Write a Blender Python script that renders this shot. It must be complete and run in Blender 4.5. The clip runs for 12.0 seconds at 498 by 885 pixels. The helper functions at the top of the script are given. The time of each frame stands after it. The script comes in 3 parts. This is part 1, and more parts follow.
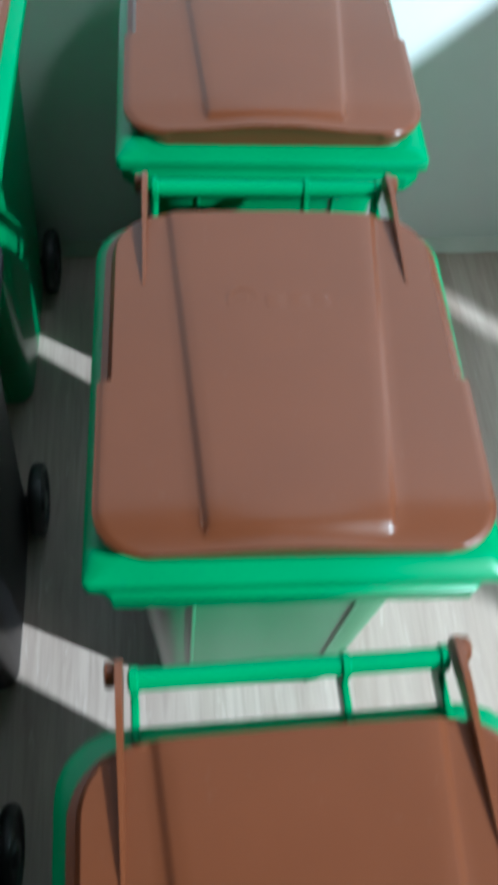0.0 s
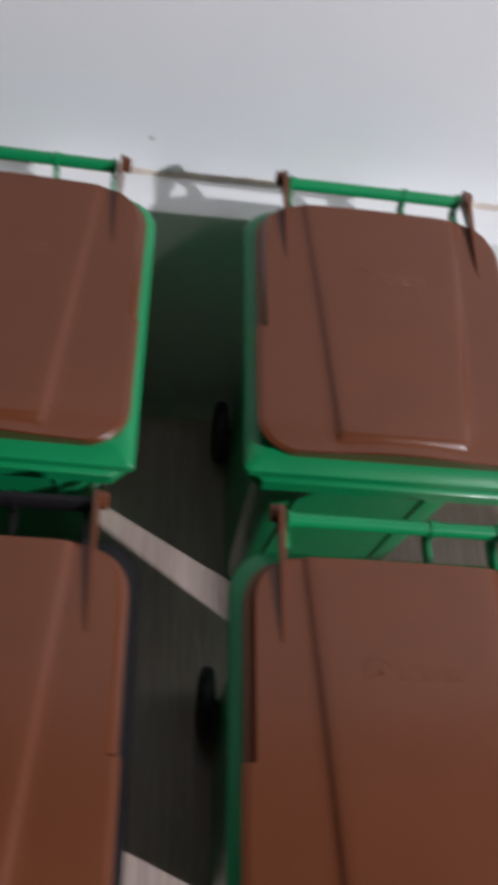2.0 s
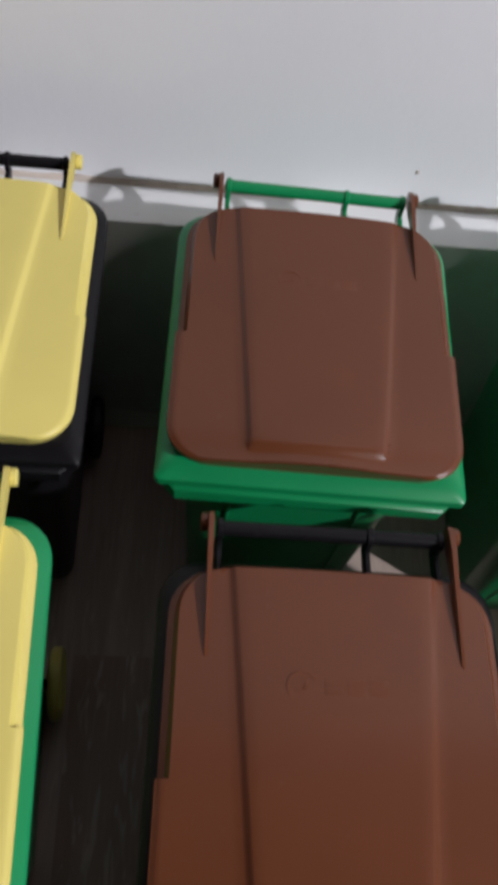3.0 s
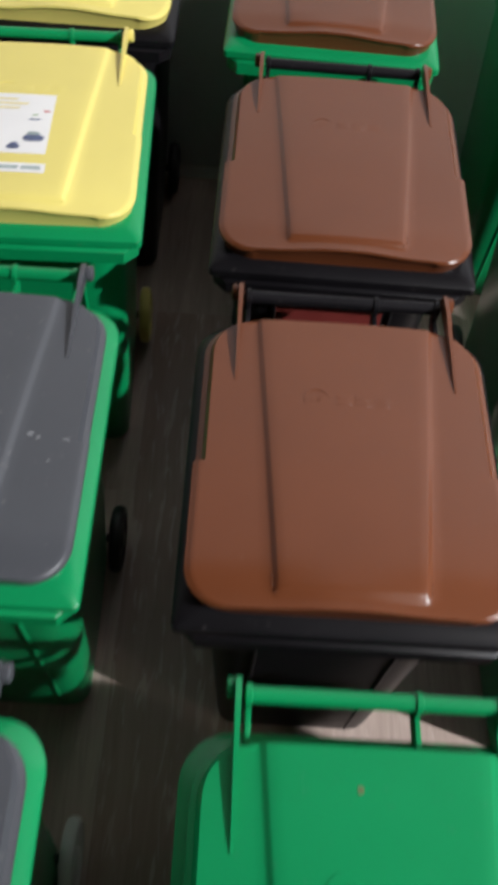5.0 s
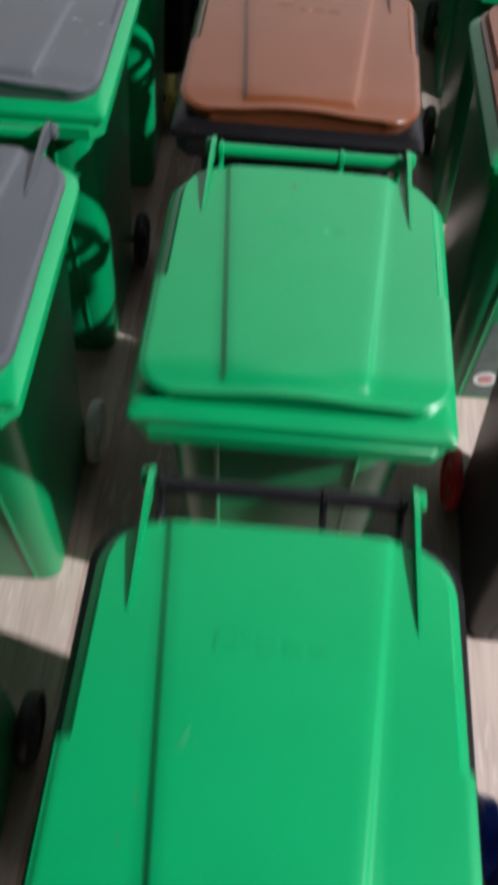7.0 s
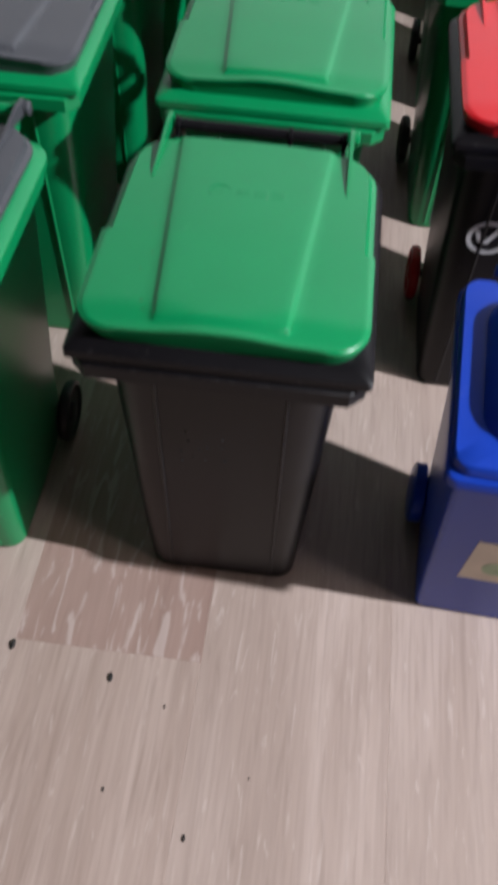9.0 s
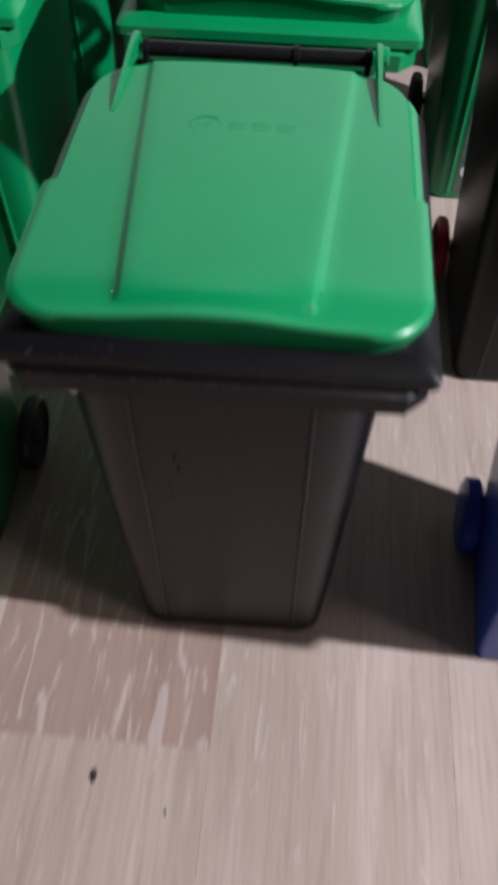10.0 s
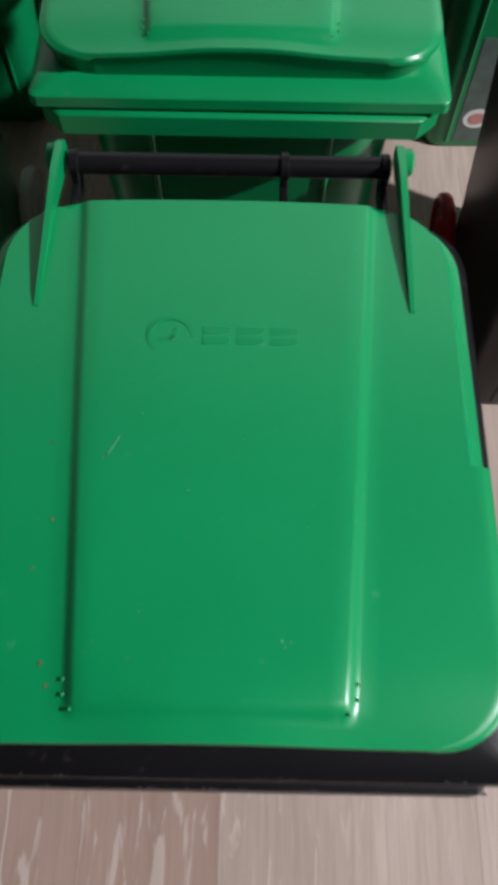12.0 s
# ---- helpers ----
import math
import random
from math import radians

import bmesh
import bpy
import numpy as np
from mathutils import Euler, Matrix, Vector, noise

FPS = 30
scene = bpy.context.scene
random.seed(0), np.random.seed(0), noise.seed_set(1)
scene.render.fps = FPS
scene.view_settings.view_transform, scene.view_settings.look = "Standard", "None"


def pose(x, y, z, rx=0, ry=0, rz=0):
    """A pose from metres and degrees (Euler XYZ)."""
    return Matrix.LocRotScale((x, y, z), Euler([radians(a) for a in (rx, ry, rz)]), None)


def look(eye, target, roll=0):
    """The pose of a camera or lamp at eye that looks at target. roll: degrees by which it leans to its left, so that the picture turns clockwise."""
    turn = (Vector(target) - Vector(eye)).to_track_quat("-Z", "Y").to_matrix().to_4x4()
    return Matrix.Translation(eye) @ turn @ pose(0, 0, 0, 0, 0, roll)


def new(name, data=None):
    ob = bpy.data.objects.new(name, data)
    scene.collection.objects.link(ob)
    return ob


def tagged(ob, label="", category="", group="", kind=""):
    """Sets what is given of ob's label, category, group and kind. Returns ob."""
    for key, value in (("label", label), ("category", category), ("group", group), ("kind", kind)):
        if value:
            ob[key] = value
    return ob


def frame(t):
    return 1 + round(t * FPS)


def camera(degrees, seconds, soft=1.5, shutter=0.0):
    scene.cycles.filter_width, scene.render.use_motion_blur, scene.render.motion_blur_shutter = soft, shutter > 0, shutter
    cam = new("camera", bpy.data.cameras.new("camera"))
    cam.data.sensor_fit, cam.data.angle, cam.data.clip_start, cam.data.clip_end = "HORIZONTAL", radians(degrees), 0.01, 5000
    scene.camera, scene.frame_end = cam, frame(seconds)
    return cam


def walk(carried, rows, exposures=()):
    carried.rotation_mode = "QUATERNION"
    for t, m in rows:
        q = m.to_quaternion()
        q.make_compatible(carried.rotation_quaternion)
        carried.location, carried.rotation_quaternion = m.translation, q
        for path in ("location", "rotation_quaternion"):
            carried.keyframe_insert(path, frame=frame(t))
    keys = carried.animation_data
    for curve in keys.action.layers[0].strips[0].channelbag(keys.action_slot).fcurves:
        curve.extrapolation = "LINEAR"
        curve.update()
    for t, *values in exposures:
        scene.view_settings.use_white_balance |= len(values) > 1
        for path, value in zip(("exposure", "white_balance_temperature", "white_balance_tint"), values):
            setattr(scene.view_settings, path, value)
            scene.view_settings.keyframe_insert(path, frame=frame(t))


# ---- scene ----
cam = camera(30.09, 12.0, soft=5.0, shutter=0.5)
PATH = [
    (0.0, 0.0755, 0.2308, 0.3003, 32.79, -3.49, -4.29),
    (0.5, 0.0779, 0.2713, 0.3211, 32.21, -3.82, -4.97),
    (1.0, 0.0697, 0.3132, 0.3197, 31.60, -3.75, -5.02),
    (1.5, 0.0633, 0.3348, 0.3131, 30.76, -5.35, -4.03),
    (2.0, 0.0324, 0.3009, 0.3472, 31.04, -8.80, -1.16),
    (2.5, -0.0290, 0.3050, 0.3598, 30.56, -6.35, 0.14),
    (2.7, -0.0418, 0.3126, 0.3562, 30.71, -6.07, 0.18),
    (4.3, -0.0248, 0.1809, 0.3151, 34.03, -4.91, 0.78),
    (4.5, -0.0252, 0.1566, 0.3212, 34.56, -4.62, 1.05),
    (5.0, -0.0336, 0.1021, 0.3372, 35.39, -3.22, 2.01),
    (5.5, -0.0334, 0.0672, 0.3403, 35.97, -2.43, 3.42),
    (6.0, -0.0168, 0.0452, 0.3346, 36.11, -1.19, 3.61),
    (6.5, -0.0105, 0.0042, 0.3414, 36.38, -1.23, 3.65),
    (7.0, -0.0044, -0.0641, 0.3170, 36.95, -2.07, 4.58),
    (7.1, -0.0048, -0.0828, 0.3210, 37.06, -2.20, 4.72),
    (8.8, 0.0162, -0.2040, 0.3253, 38.97, -2.93, 7.20),
    (9.0, 0.0215, -0.2124, 0.3120, 39.46, -2.31, 6.97),
    (9.2, 0.0227, -0.2158, 0.2960, 39.72, -1.65, 6.59),
    (9.5, 0.0207, -0.2195, 0.2814, 40.31, -0.62, 5.64),
    (10.0, 0.0147, -0.1628, 0.2574, 40.01, -0.69, 4.82),
    (10.5, 0.0066, -0.0877, 0.2380, 36.19, 0.66, 3.74),
    (11.0, -0.0037, -0.0637, 0.2513, 33.31, -0.44, 2.24),
    (11.5, 0.0038, -0.0571, 0.2499, 29.26, 0.26, 1.14),
    (12.0, 0.0043, -0.0673, 0.2651, 28.37, -0.47, 0.97),
]
walk(cam, [(t, pose(*row)) for t, *row in PATH], exposures=[(0.0, 0.55, 5150, -8), (0.5, 0.14, 5750, 1), (1.0, -0.27, 5950, 10), (1.5, -0.37, 6050, 13), (2.0, -0.48, 6200, 15), (2.5, -0.48, 6200, 15), (4.3, -0.02, 6450, 13), (5.0, 0.14, 6350, 9), (6.0, 0.12, 6350, 8), (6.5, 0.0, 6350, 8), (7.0, 0.46, 6200, 8), (8.8, 0.02, 6200, 11), (9.5, 0.02, 6080, 12), (10.5, 0.0, 6080, 12), (11.0, -0.2, 6350, 8), (12.0, -0.12, 6300, 9)])

# ---- light: one lamp to the right of the bins, and an added fill overhead; the room's walls and ceiling send it back ----
KEY = (0.98, -0.23, 0.90)
world = bpy.data.worlds.new("world")
scene.world = world
world.use_nodes = True
world.node_tree.nodes["Background"].inputs[0].default_value = (0.80, 0.86, 1.0, 1)
world.node_tree.nodes["Background"].inputs[1].default_value = 0.02
lamp_data = bpy.data.lights.new("lamp_light", "SPOT")
lamp_data.energy, lamp_data.shadow_soft_size, lamp_data.color = 100.0, 0.014, (0.97, 0.98, 1.0)
lamp_data.spot_size, lamp_data.spot_blend = radians(76), 0.35
lamp_light = new("lamp_light", lamp_data)
lamp_light.matrix_world = look(KEY, (0.05, 0.25, 0.10))
# unseen soft fill under the ceiling, added to lift the shadows
fill_data = bpy.data.lights.new("ceiling_lamp_light", "AREA")
fill_data.energy, fill_data.shape, fill_data.size, fill_data.color = 9.0, "DISK", 0.40, (1.0, 0.90, 0.83)
fill_light = new("ceiling_lamp_light", fill_data)
fill_light.matrix_world = pose(1.35, -0.90, 2.44)


# ---- materials ----
def material(name, color, rough=0.5, spots=0.0, grain=900.0, bump=0.0, scale=40.0, tint=0.08, scratches=0.0, vary=0.0, metal=0.0, dirt=None, coat=0.0, gloss=0.5):
    m = bpy.data.materials.new(name)
    m.use_nodes = True
    nt = m.node_tree
    n, l = nt.nodes, nt.links
    b = n["Principled BSDF"]
    b.inputs["Metallic"].default_value = metal
    b.inputs["Coat Weight"].default_value, b.inputs["Coat Roughness"].default_value = coat, 0.07
    b.inputs["Specular IOR Level"].default_value = gloss
    co = n.new("ShaderNodeTexCoord")
    big = n.new("ShaderNodeTexNoise")
    big.inputs["Scale"].default_value, big.inputs["Detail"].default_value = scale, 5
    l.new(co.outputs["Object"], big.inputs["Vector"])
    ramp = n.new("ShaderNodeMapRange")
    ramp.inputs["From Min"].default_value, ramp.inputs["From Max"].default_value = 0.3, 0.7
    ramp.inputs["To Min"].default_value, ramp.inputs["To Max"].default_value = 1 - tint, 1 + tint
    l.new(big.outputs["Fac"], ramp.inputs["Value"])
    hsv = n.new("ShaderNodeHueSaturation")
    hsv.inputs["Color"].default_value = (*color, 1)
    l.new(ramp.outputs[0], hsv.inputs["Value"])
    if vary:
        info = n.new("ShaderNodeObjectInfo")
        vr = n.new("ShaderNodeMapRange")
        vr.inputs["To Min"].default_value, vr.inputs["To Max"].default_value = 1 - vary, 1 + vary
        l.new(info.outputs["Random"], vr.inputs["Value"])
        mul = n.new("ShaderNodeMath")
        mul.operation = "MULTIPLY"
        l.new(vr.outputs[0], mul.inputs[0])
        l.new(ramp.outputs[0], mul.inputs[1])
        l.new(mul.outputs[0], hsv.inputs["Value"])
    out = hsv.outputs["Color"]
    fine = n.new("ShaderNodeTexNoise")
    fine.inputs["Scale"].default_value, fine.inputs["Detail"].default_value = grain, 3
    l.new(co.outputs["Object"], fine.inputs["Vector"])
    if spots:
        # pale scuffs and dust specks
        cut = n.new("ShaderNodeMapRange")
        cut.inputs["From Min"].default_value, cut.inputs["From Max"].default_value = 0.66, 0.74
        cut.inputs["To Max"].default_value = spots
        sp = n.new("ShaderNodeTexNoise")
        sp.inputs["Scale"].default_value, sp.inputs["Detail"].default_value = 420, 6
        l.new(co.outputs["Object"], sp.inputs["Vector"])
        l.new(sp.outputs["Fac"], cut.inputs["Value"])
        mix = n.new("ShaderNodeMix")
        mix.data_type = "RGBA"
        mix.inputs["B"].default_value = (*(dirt or (0.55, 0.5, 0.45)), 1)
        l.new(cut.outputs[0], mix.inputs["Factor"])
        l.new(out, mix.inputs["A"])
        out = mix.outputs["Result"]
    if scratches:
        mp = n.new("ShaderNodeMapping")
        mp.inputs["Scale"].default_value, mp.inputs["Rotation"].default_value = (600, 60, 60), (0, 0, 0.5)
        l.new(co.outputs["Object"], mp.inputs["Vector"])
        sc = n.new("ShaderNodeTexNoise")
        sc.inputs["Scale"].default_value, sc.inputs["Detail"].default_value = 1.0, 2
        l.new(mp.outputs[0], sc.inputs["Vector"])
        cut = n.new("ShaderNodeMapRange")
        cut.inputs["From Min"].default_value, cut.inputs["From Max"].default_value = 0.70, 0.76
        cut.inputs["To Max"].default_value = scratches
        l.new(sc.outputs["Fac"], cut.inputs["Value"])
        mix = n.new("ShaderNodeMix")
        mix.data_type = "RGBA"
        mix.inputs["B"].default_value = (0.6, 0.6, 0.58, 1)
        l.new(cut.outputs[0], mix.inputs["Factor"])
        l.new(out, mix.inputs["A"])
        out = mix.outputs["Result"]
    l.new(out, b.inputs["Base Color"])
    rr = n.new("ShaderNodeMapRange")
    rr.inputs["To Min"].default_value, rr.inputs["To Max"].default_value = rough - 0.04, rough + 0.04
    l.new(big.outputs["Fac"], rr.inputs["Value"])
    l.new(rr.outputs[0], b.inputs["Roughness"])
    if bump:
        bp = n.new("ShaderNodeBump")
        bp.inputs["Strength"].default_value, bp.inputs["Distance"].default_value = bump, 0.0002
        l.new(fine.outputs["Fac"], bp.inputs["Height"])
        l.new(bp.outputs[0], b.inputs["Normal"])
    return m


def laminate(name, tones, pore_share, more=0.0):
    """Greyish oak decor: long grain along y, pale pores, a tone of its own for each strip."""
    m = bpy.data.materials.new(name)
    m.use_nodes = True
    n, l = m.node_tree.nodes, m.node_tree.links
    b = n["Principled BSDF"]
    co = n.new("ShaderNodeTexCoord")
    info = n.new("ShaderNodeObjectInfo")
    off = n.new("ShaderNodeVectorMath")
    off.operation = "MULTIPLY_ADD"
    off.inputs[1].default_value = (3.1, 7.7, 0)
    l.new(info.outputs["Random"], off.inputs[0])
    l.new(co.outputs["Object"], off.inputs[2])

    def noise_at(sx, sy, detail, distort=0.0):
        mp = n.new("ShaderNodeMapping")
        mp.inputs["Scale"].default_value = (sx, sy, 1)
        l.new(off.outputs[0], mp.inputs["Vector"])
        t = n.new("ShaderNodeTexNoise")
        t.inputs["Scale"].default_value, t.inputs["Detail"].default_value, t.inputs["Distortion"].default_value = 1, detail, distort
        l.new(mp.outputs[0], t.inputs["Vector"])
        return t.outputs["Fac"]

    def remap(v, a, c, lo, hi):
        r = n.new("ShaderNodeMapRange")
        r.inputs["From Min"].default_value, r.inputs["From Max"].default_value = a, c
        r.inputs["To Min"].default_value, r.inputs["To Max"].default_value = lo, hi
        l.new(v, r.inputs["Value"])
        return r.outputs[0]

    def blend(f, a, c):
        x = n.new("ShaderNodeMix")
        x.data_type = "RGBA"
        l.new(f, x.inputs["Factor"])
        for sock, v in (("A", a), ("B", c)):
            if isinstance(v, tuple):
                x.inputs[sock].default_value = (*v, 1)
            else:
                l.new(v, x.inputs[sock])
        return x.outputs["Result"]

    figure = noise_at(26, 2.6, 5, 1.8)
    bands = noise_at(105, 6.0, 5, 1.4)
    fibre = noise_at(560, 24, 5, 0.9)
    streaks = noise_at(240, 17, 4, 1.3)
    pores = noise_at(300 if more else 420, 46 if more else 50, 3, 0.9)
    col = blend(remap(figure, 0.36, 0.64, 0, 1), tones[0], tones[1])
    col = blend(remap(bands, 0.40, 0.68, 0, 0.55), col, tones[0])
    col = blend(remap(fibre, 0.42, 0.74, 0, 0.38), col, tones[2])
    col = blend(remap(streaks, 0.55, 0.72, 0, 0.40), col, tones[2])
    pale = remap(pores, 0.61 - more, 0.70 - more, 0, pore_share)
    col = blend(pale, col, tones[3])
    tone = n.new("ShaderNodeHueSaturation")
    l.new(col, tone.inputs["Color"])
    l.new(remap(info.outputs["Random"], 0, 1, 0.90, 1.08), tone.inputs["Value"])
    l.new(remap(info.outputs["Random"], 0, 1, 1.1, 0.9), tone.inputs["Saturation"])
    l.new(tone.outputs[0], b.inputs["Base Color"])
    l.new(remap(fibre, 0.3, 0.7, 0.34, 0.52), b.inputs["Roughness"])
    bp = n.new("ShaderNodeBump")
    bp.inputs["Strength"].default_value, bp.inputs["Distance"].default_value = 0.4, 0.0002
    l.new(pores, bp.inputs["Height"])
    l.new(bp.outputs[0], b.inputs["Normal"])
    return m


BROWN = material("brown_plastic", (0.131, 0.0375, 0.0130), 0.31, 0.06, 1100, 0.05, 22, 0.10, vary=0.07, dirt=(0.4, 0.25, 0.2), coat=0.06, gloss=0.42)
GREEN = material("green_plastic", (0.004, 0.225, 0.072), 0.31, 0.06, 1100, 0.05, 22, 0.08, vary=0.05, dirt=(0.3, 0.5, 0.35), coat=0.06, gloss=0.42)
YELLOW = material("yellow_plastic", (0.74, 0.62, 0.17), 0.31, 0.04, 1100, 0.05, 22, 0.05, coat=0.06, gloss=0.42)
GREY = material("grey_plastic", (0.062, 0.064, 0.072), 0.31, 0.10, 1100, 0.05, 22, 0.10, coat=0.06, gloss=0.42)
LIGHT_GREY = material("pale_grey_plastic", (0.68, 0.67, 0.65), 0.40, 0.06, 1500, 0.10, 40, 0.10)
BLACK = material("black_plastic", (0.0064, 0.0056, 0.0068), 0.37, 0.12, 1100, 0.10, 30, 0.22, dirt=(0.16, 0.14, 0.14), coat=0.0, gloss=0.22)
RUBBER = material("black_wheel_plastic", (0.014, 0.012, 0.014), 0.45, 0.05, 1500, 0.1, 60, 0.2)
RED = material("red_plastic", (0.60, 0.012, 0.018), 0.31, 0.04, 1100, 0.05, 22, 0.06, coat=0.06, gloss=0.42)
BLUE = material("blue_plastic", (0.010, 0.046, 0.38), 0.32, 0.04, 1100, 0.05, 22, 0.08, coat=0.05, gloss=0.30)
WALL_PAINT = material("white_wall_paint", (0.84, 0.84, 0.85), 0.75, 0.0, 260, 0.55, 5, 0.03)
# for the unseen walls and ceiling: greyed to hold down the bounced light
LOW_BOUNCE_PAINT = material("grey_white_wall_paint", (0.58, 0.59, 0.61), 0.8, 0.0, 260, 0.4, 5, 0.04)
BOARD_PAINT = material("white_gloss_paint", (0.80, 0.80, 0.79), 0.42, 0.10, 300, 0.12, 14, 0.05, dirt=(0.42, 0.36, 0.30))
BEAD = material("grey_white_filler", (0.62, 0.59, 0.54), 0.7, 0.35, 400, 0.3, 60, 0.12, dirt=(0.38, 0.32, 0.26))
SEALANT = material("dirty_sealant", (0.55, 0.47, 0.40), 0.8, 0.75, 400, 0.6, 60, 0.25, dirt=(0.25, 0.18, 0.13))
PAPER = material("white_paper", (0.80, 0.78, 0.76), 0.55, 0.0, 600, 0.05, 60, 0.03)
BEIGE_PAPER = material("beige_paper", (0.62, 0.54, 0.44), 0.6, 0.1, 600, 0.05, 90, 0.08)
DARK_RED_PRINT = material("dark_red_print", (0.22, 0.035, 0.03), 0.4, 0.05, 600, 0.05, 60, 0.15)
GREY_PRINT = material("grey_green_print", (0.30, 0.36, 0.35), 0.4, 0.1, 600, 0.05, 120, 0.3)
RED_PRINT = material("red_print", (0.55, 0.10, 0.10), 0.5, 0.05, 600, 0.05, 120, 0.2)
PINK_PRINT = material("faded_red_print", (0.55, 0.24, 0.23), 0.5, 0.05, 600, 0.05, 120, 0.2)
GREEN_PRINT = material("pale_green_print", (0.33, 0.44, 0.26), 0.5, 0.05, 600, 0.05, 200, 0.2)
BLUE_PRINT = material("dark_blue_print", (0.09, 0.11, 0.20), 0.5, 0.05, 600, 0.05, 400, 0.3)
YELLOW_PRINT = material("pale_yellow_print", (0.80, 0.70, 0.40), 0.5, 0.0, 600, 0.05, 200, 0.1)
WHITE_PRINT = material("white_print", (0.62, 0.62, 0.64), 0.45, 0.0, 600, 0.05, 60, 0.05)
SCUFF = material("pale_scuff", (0.27, 0.27, 0.28), 0.6, 0.1, 600, 0.2, 900, 0.3)
PALE_GREEN_SCUFF = material("pale_green_scuff", (0.045, 0.30, 0.13), 0.6, 0.1, 600, 0.2, 900, 0.3)
FAINT_SCUFF = material("grey_scuff", (0.022, 0.021, 0.022), 0.7, 0.1, 600, 0.2, 900, 0.4)
GRIT = material("dark_grit", (0.02, 0.018, 0.016), 0.9, 0.0, 900, 0.4, 300, 0.2)
DIRT = material("brown_dirt", (0.10, 0.13, 0.05), 0.8, 0.3, 900, 0.3, 900, 0.4)
DULL_PRINT = material("dull_green_print", (0.085, 0.125, 0.110), 0.35, 0.1, 600, 0.05, 120, 0.3)
OAK = laminate("oak_laminate", ((0.42, 0.318, 0.268), (0.54, 0.424, 0.368), (0.27, 0.195, 0.160), (0.63, 0.52, 0.465)), 0.45)
DARK_OAK = laminate("dark_oak_laminate", ((0.33, 0.218, 0.178), (0.41, 0.285, 0.240), (0.25, 0.162, 0.132), (0.55, 0.445, 0.40)), 0.6, 0.055)

# glossier copies of the lid plastics, for beads added as highlights at the panels' corners
GLINT = {m.name: material("polished_" + m.name, c, 0.24, gloss=1.0) for m, c in (
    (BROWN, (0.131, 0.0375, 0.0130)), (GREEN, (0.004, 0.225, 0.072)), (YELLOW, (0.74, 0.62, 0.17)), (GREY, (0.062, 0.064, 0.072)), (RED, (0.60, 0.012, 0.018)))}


# ---- mesh helpers ----
def part(name, bm, mat, parent=None, label="", smooth=True):
    bmesh.ops.recalc_face_normals(bm, faces=bm.faces)
    me = bpy.data.meshes.new(name)
    bm.to_mesh(me)
    bm.free()
    if smooth:
        me.polygons.foreach_set("use_smooth", [True] * len(me.polygons))
        me.set_sharp_from_angle(angle=radians(38))
    me.materials.append(mat)
    ob = new(name, me)
    if parent is not None:
        ob.parent = parent
    if label:
        ob["label"] = label
    return ob


def loft(rings, cap=(True, True)):
    bm = bmesh.new()
    vs = [[bm.verts.new(p) for p in r] for r in rings]
    k = len(rings[0])
    for a, b in zip(vs, vs[1:]):
        for i in range(k):
            bm.faces.new((a[i], a[(i + 1) % k], b[(i + 1) % k], b[i]))
    if cap[0]:
        bm.faces.new(vs[0][::-1])
    if cap[1]:
        bm.faces.new(vs[-1])
    return bm


def box(x0, x1, y0, y1, z0, z1, bevel=0.0, seg=2):
    bm = bmesh.new()
    bmesh.ops.create_cube(bm, size=1)
    for v in bm.verts:
        v.co = Vector(((x0 + x1) / 2 + v.co.x * (x1 - x0), (y0 + y1) / 2 + v.co.y * (y1 - y0), (z0 + z1) / 2 + v.co.z * (z1 - z0)))
    if bevel:
        bmesh.ops.bevel(bm, geom=bm.edges[:], offset=bevel, segments=seg, affect="EDGES", profile=0.5)
    return bm


def join(*bms):
    out = bms[0]
    for b in bms[1:]:
        me = bpy.data.meshes.new("tmp")
        b.to_mesh(me)
        b.free()
        out.from_mesh(me)
        bpy.data.meshes.remove(me)
    return out


def rod(a, b, r, n=14, bulge=0.0):
    a, b = Vector(a), Vector(b)
    q = (b - a).to_track_quat("Z", "Y")
    length = (b - a).length
    bv = min(r * 0.25, length * 0.2)
    steps = [(0, r - bv), (bv, r), (length / 2, r + bulge), (length - bv, r), (length, r - bv)]
    rings = []
    for h, rr in steps:
        rings.append([a + q @ Vector((rr * math.cos(2 * math.pi * i / n), rr * math.sin(2 * math.pi * i / n), h)) for i in range(n)])
    return loft(rings)


def turned(profile, n=28, centre=(0, 0, 0)):
    """A turned piece along x: profile of (x, radius)."""
    rings = []
    for x, r in profile:
        rings.append([(centre[0] + x, centre[1] + r * math.cos(2 * math.pi * i / n), centre[2] + r * math.sin(2 * math.pi * i / n)) for i in range(n)])
    return loft(rings)


def outline(hw_f, hw_b, y0, y1, rf, rb, z, n=6):
    """Rounded plan outline, counter-clockwise, front (y0) to back (y1)."""
    pts = []
    for cx, cy, r, a0 in ((hw_f - rf, y0 + rf, rf, -90), (hw_b - rb, y1 - rb, rb, 0), (-(hw_b - rb), y1 - rb, rb, 90), (-(hw_f - rf), y0 + rf, rf, 180)):
        for i in range(n + 1):
            a = radians(a0 + 90 * i / n)
            pts.append((cx + r * math.cos(a), cy + r * math.sin(a), z))
    return pts


# ---- the wheeled bin, 155 mm high, base at z = 0, front towards -y ----
LID_Y0, LID_Y1 = -0.0465, 0.0392


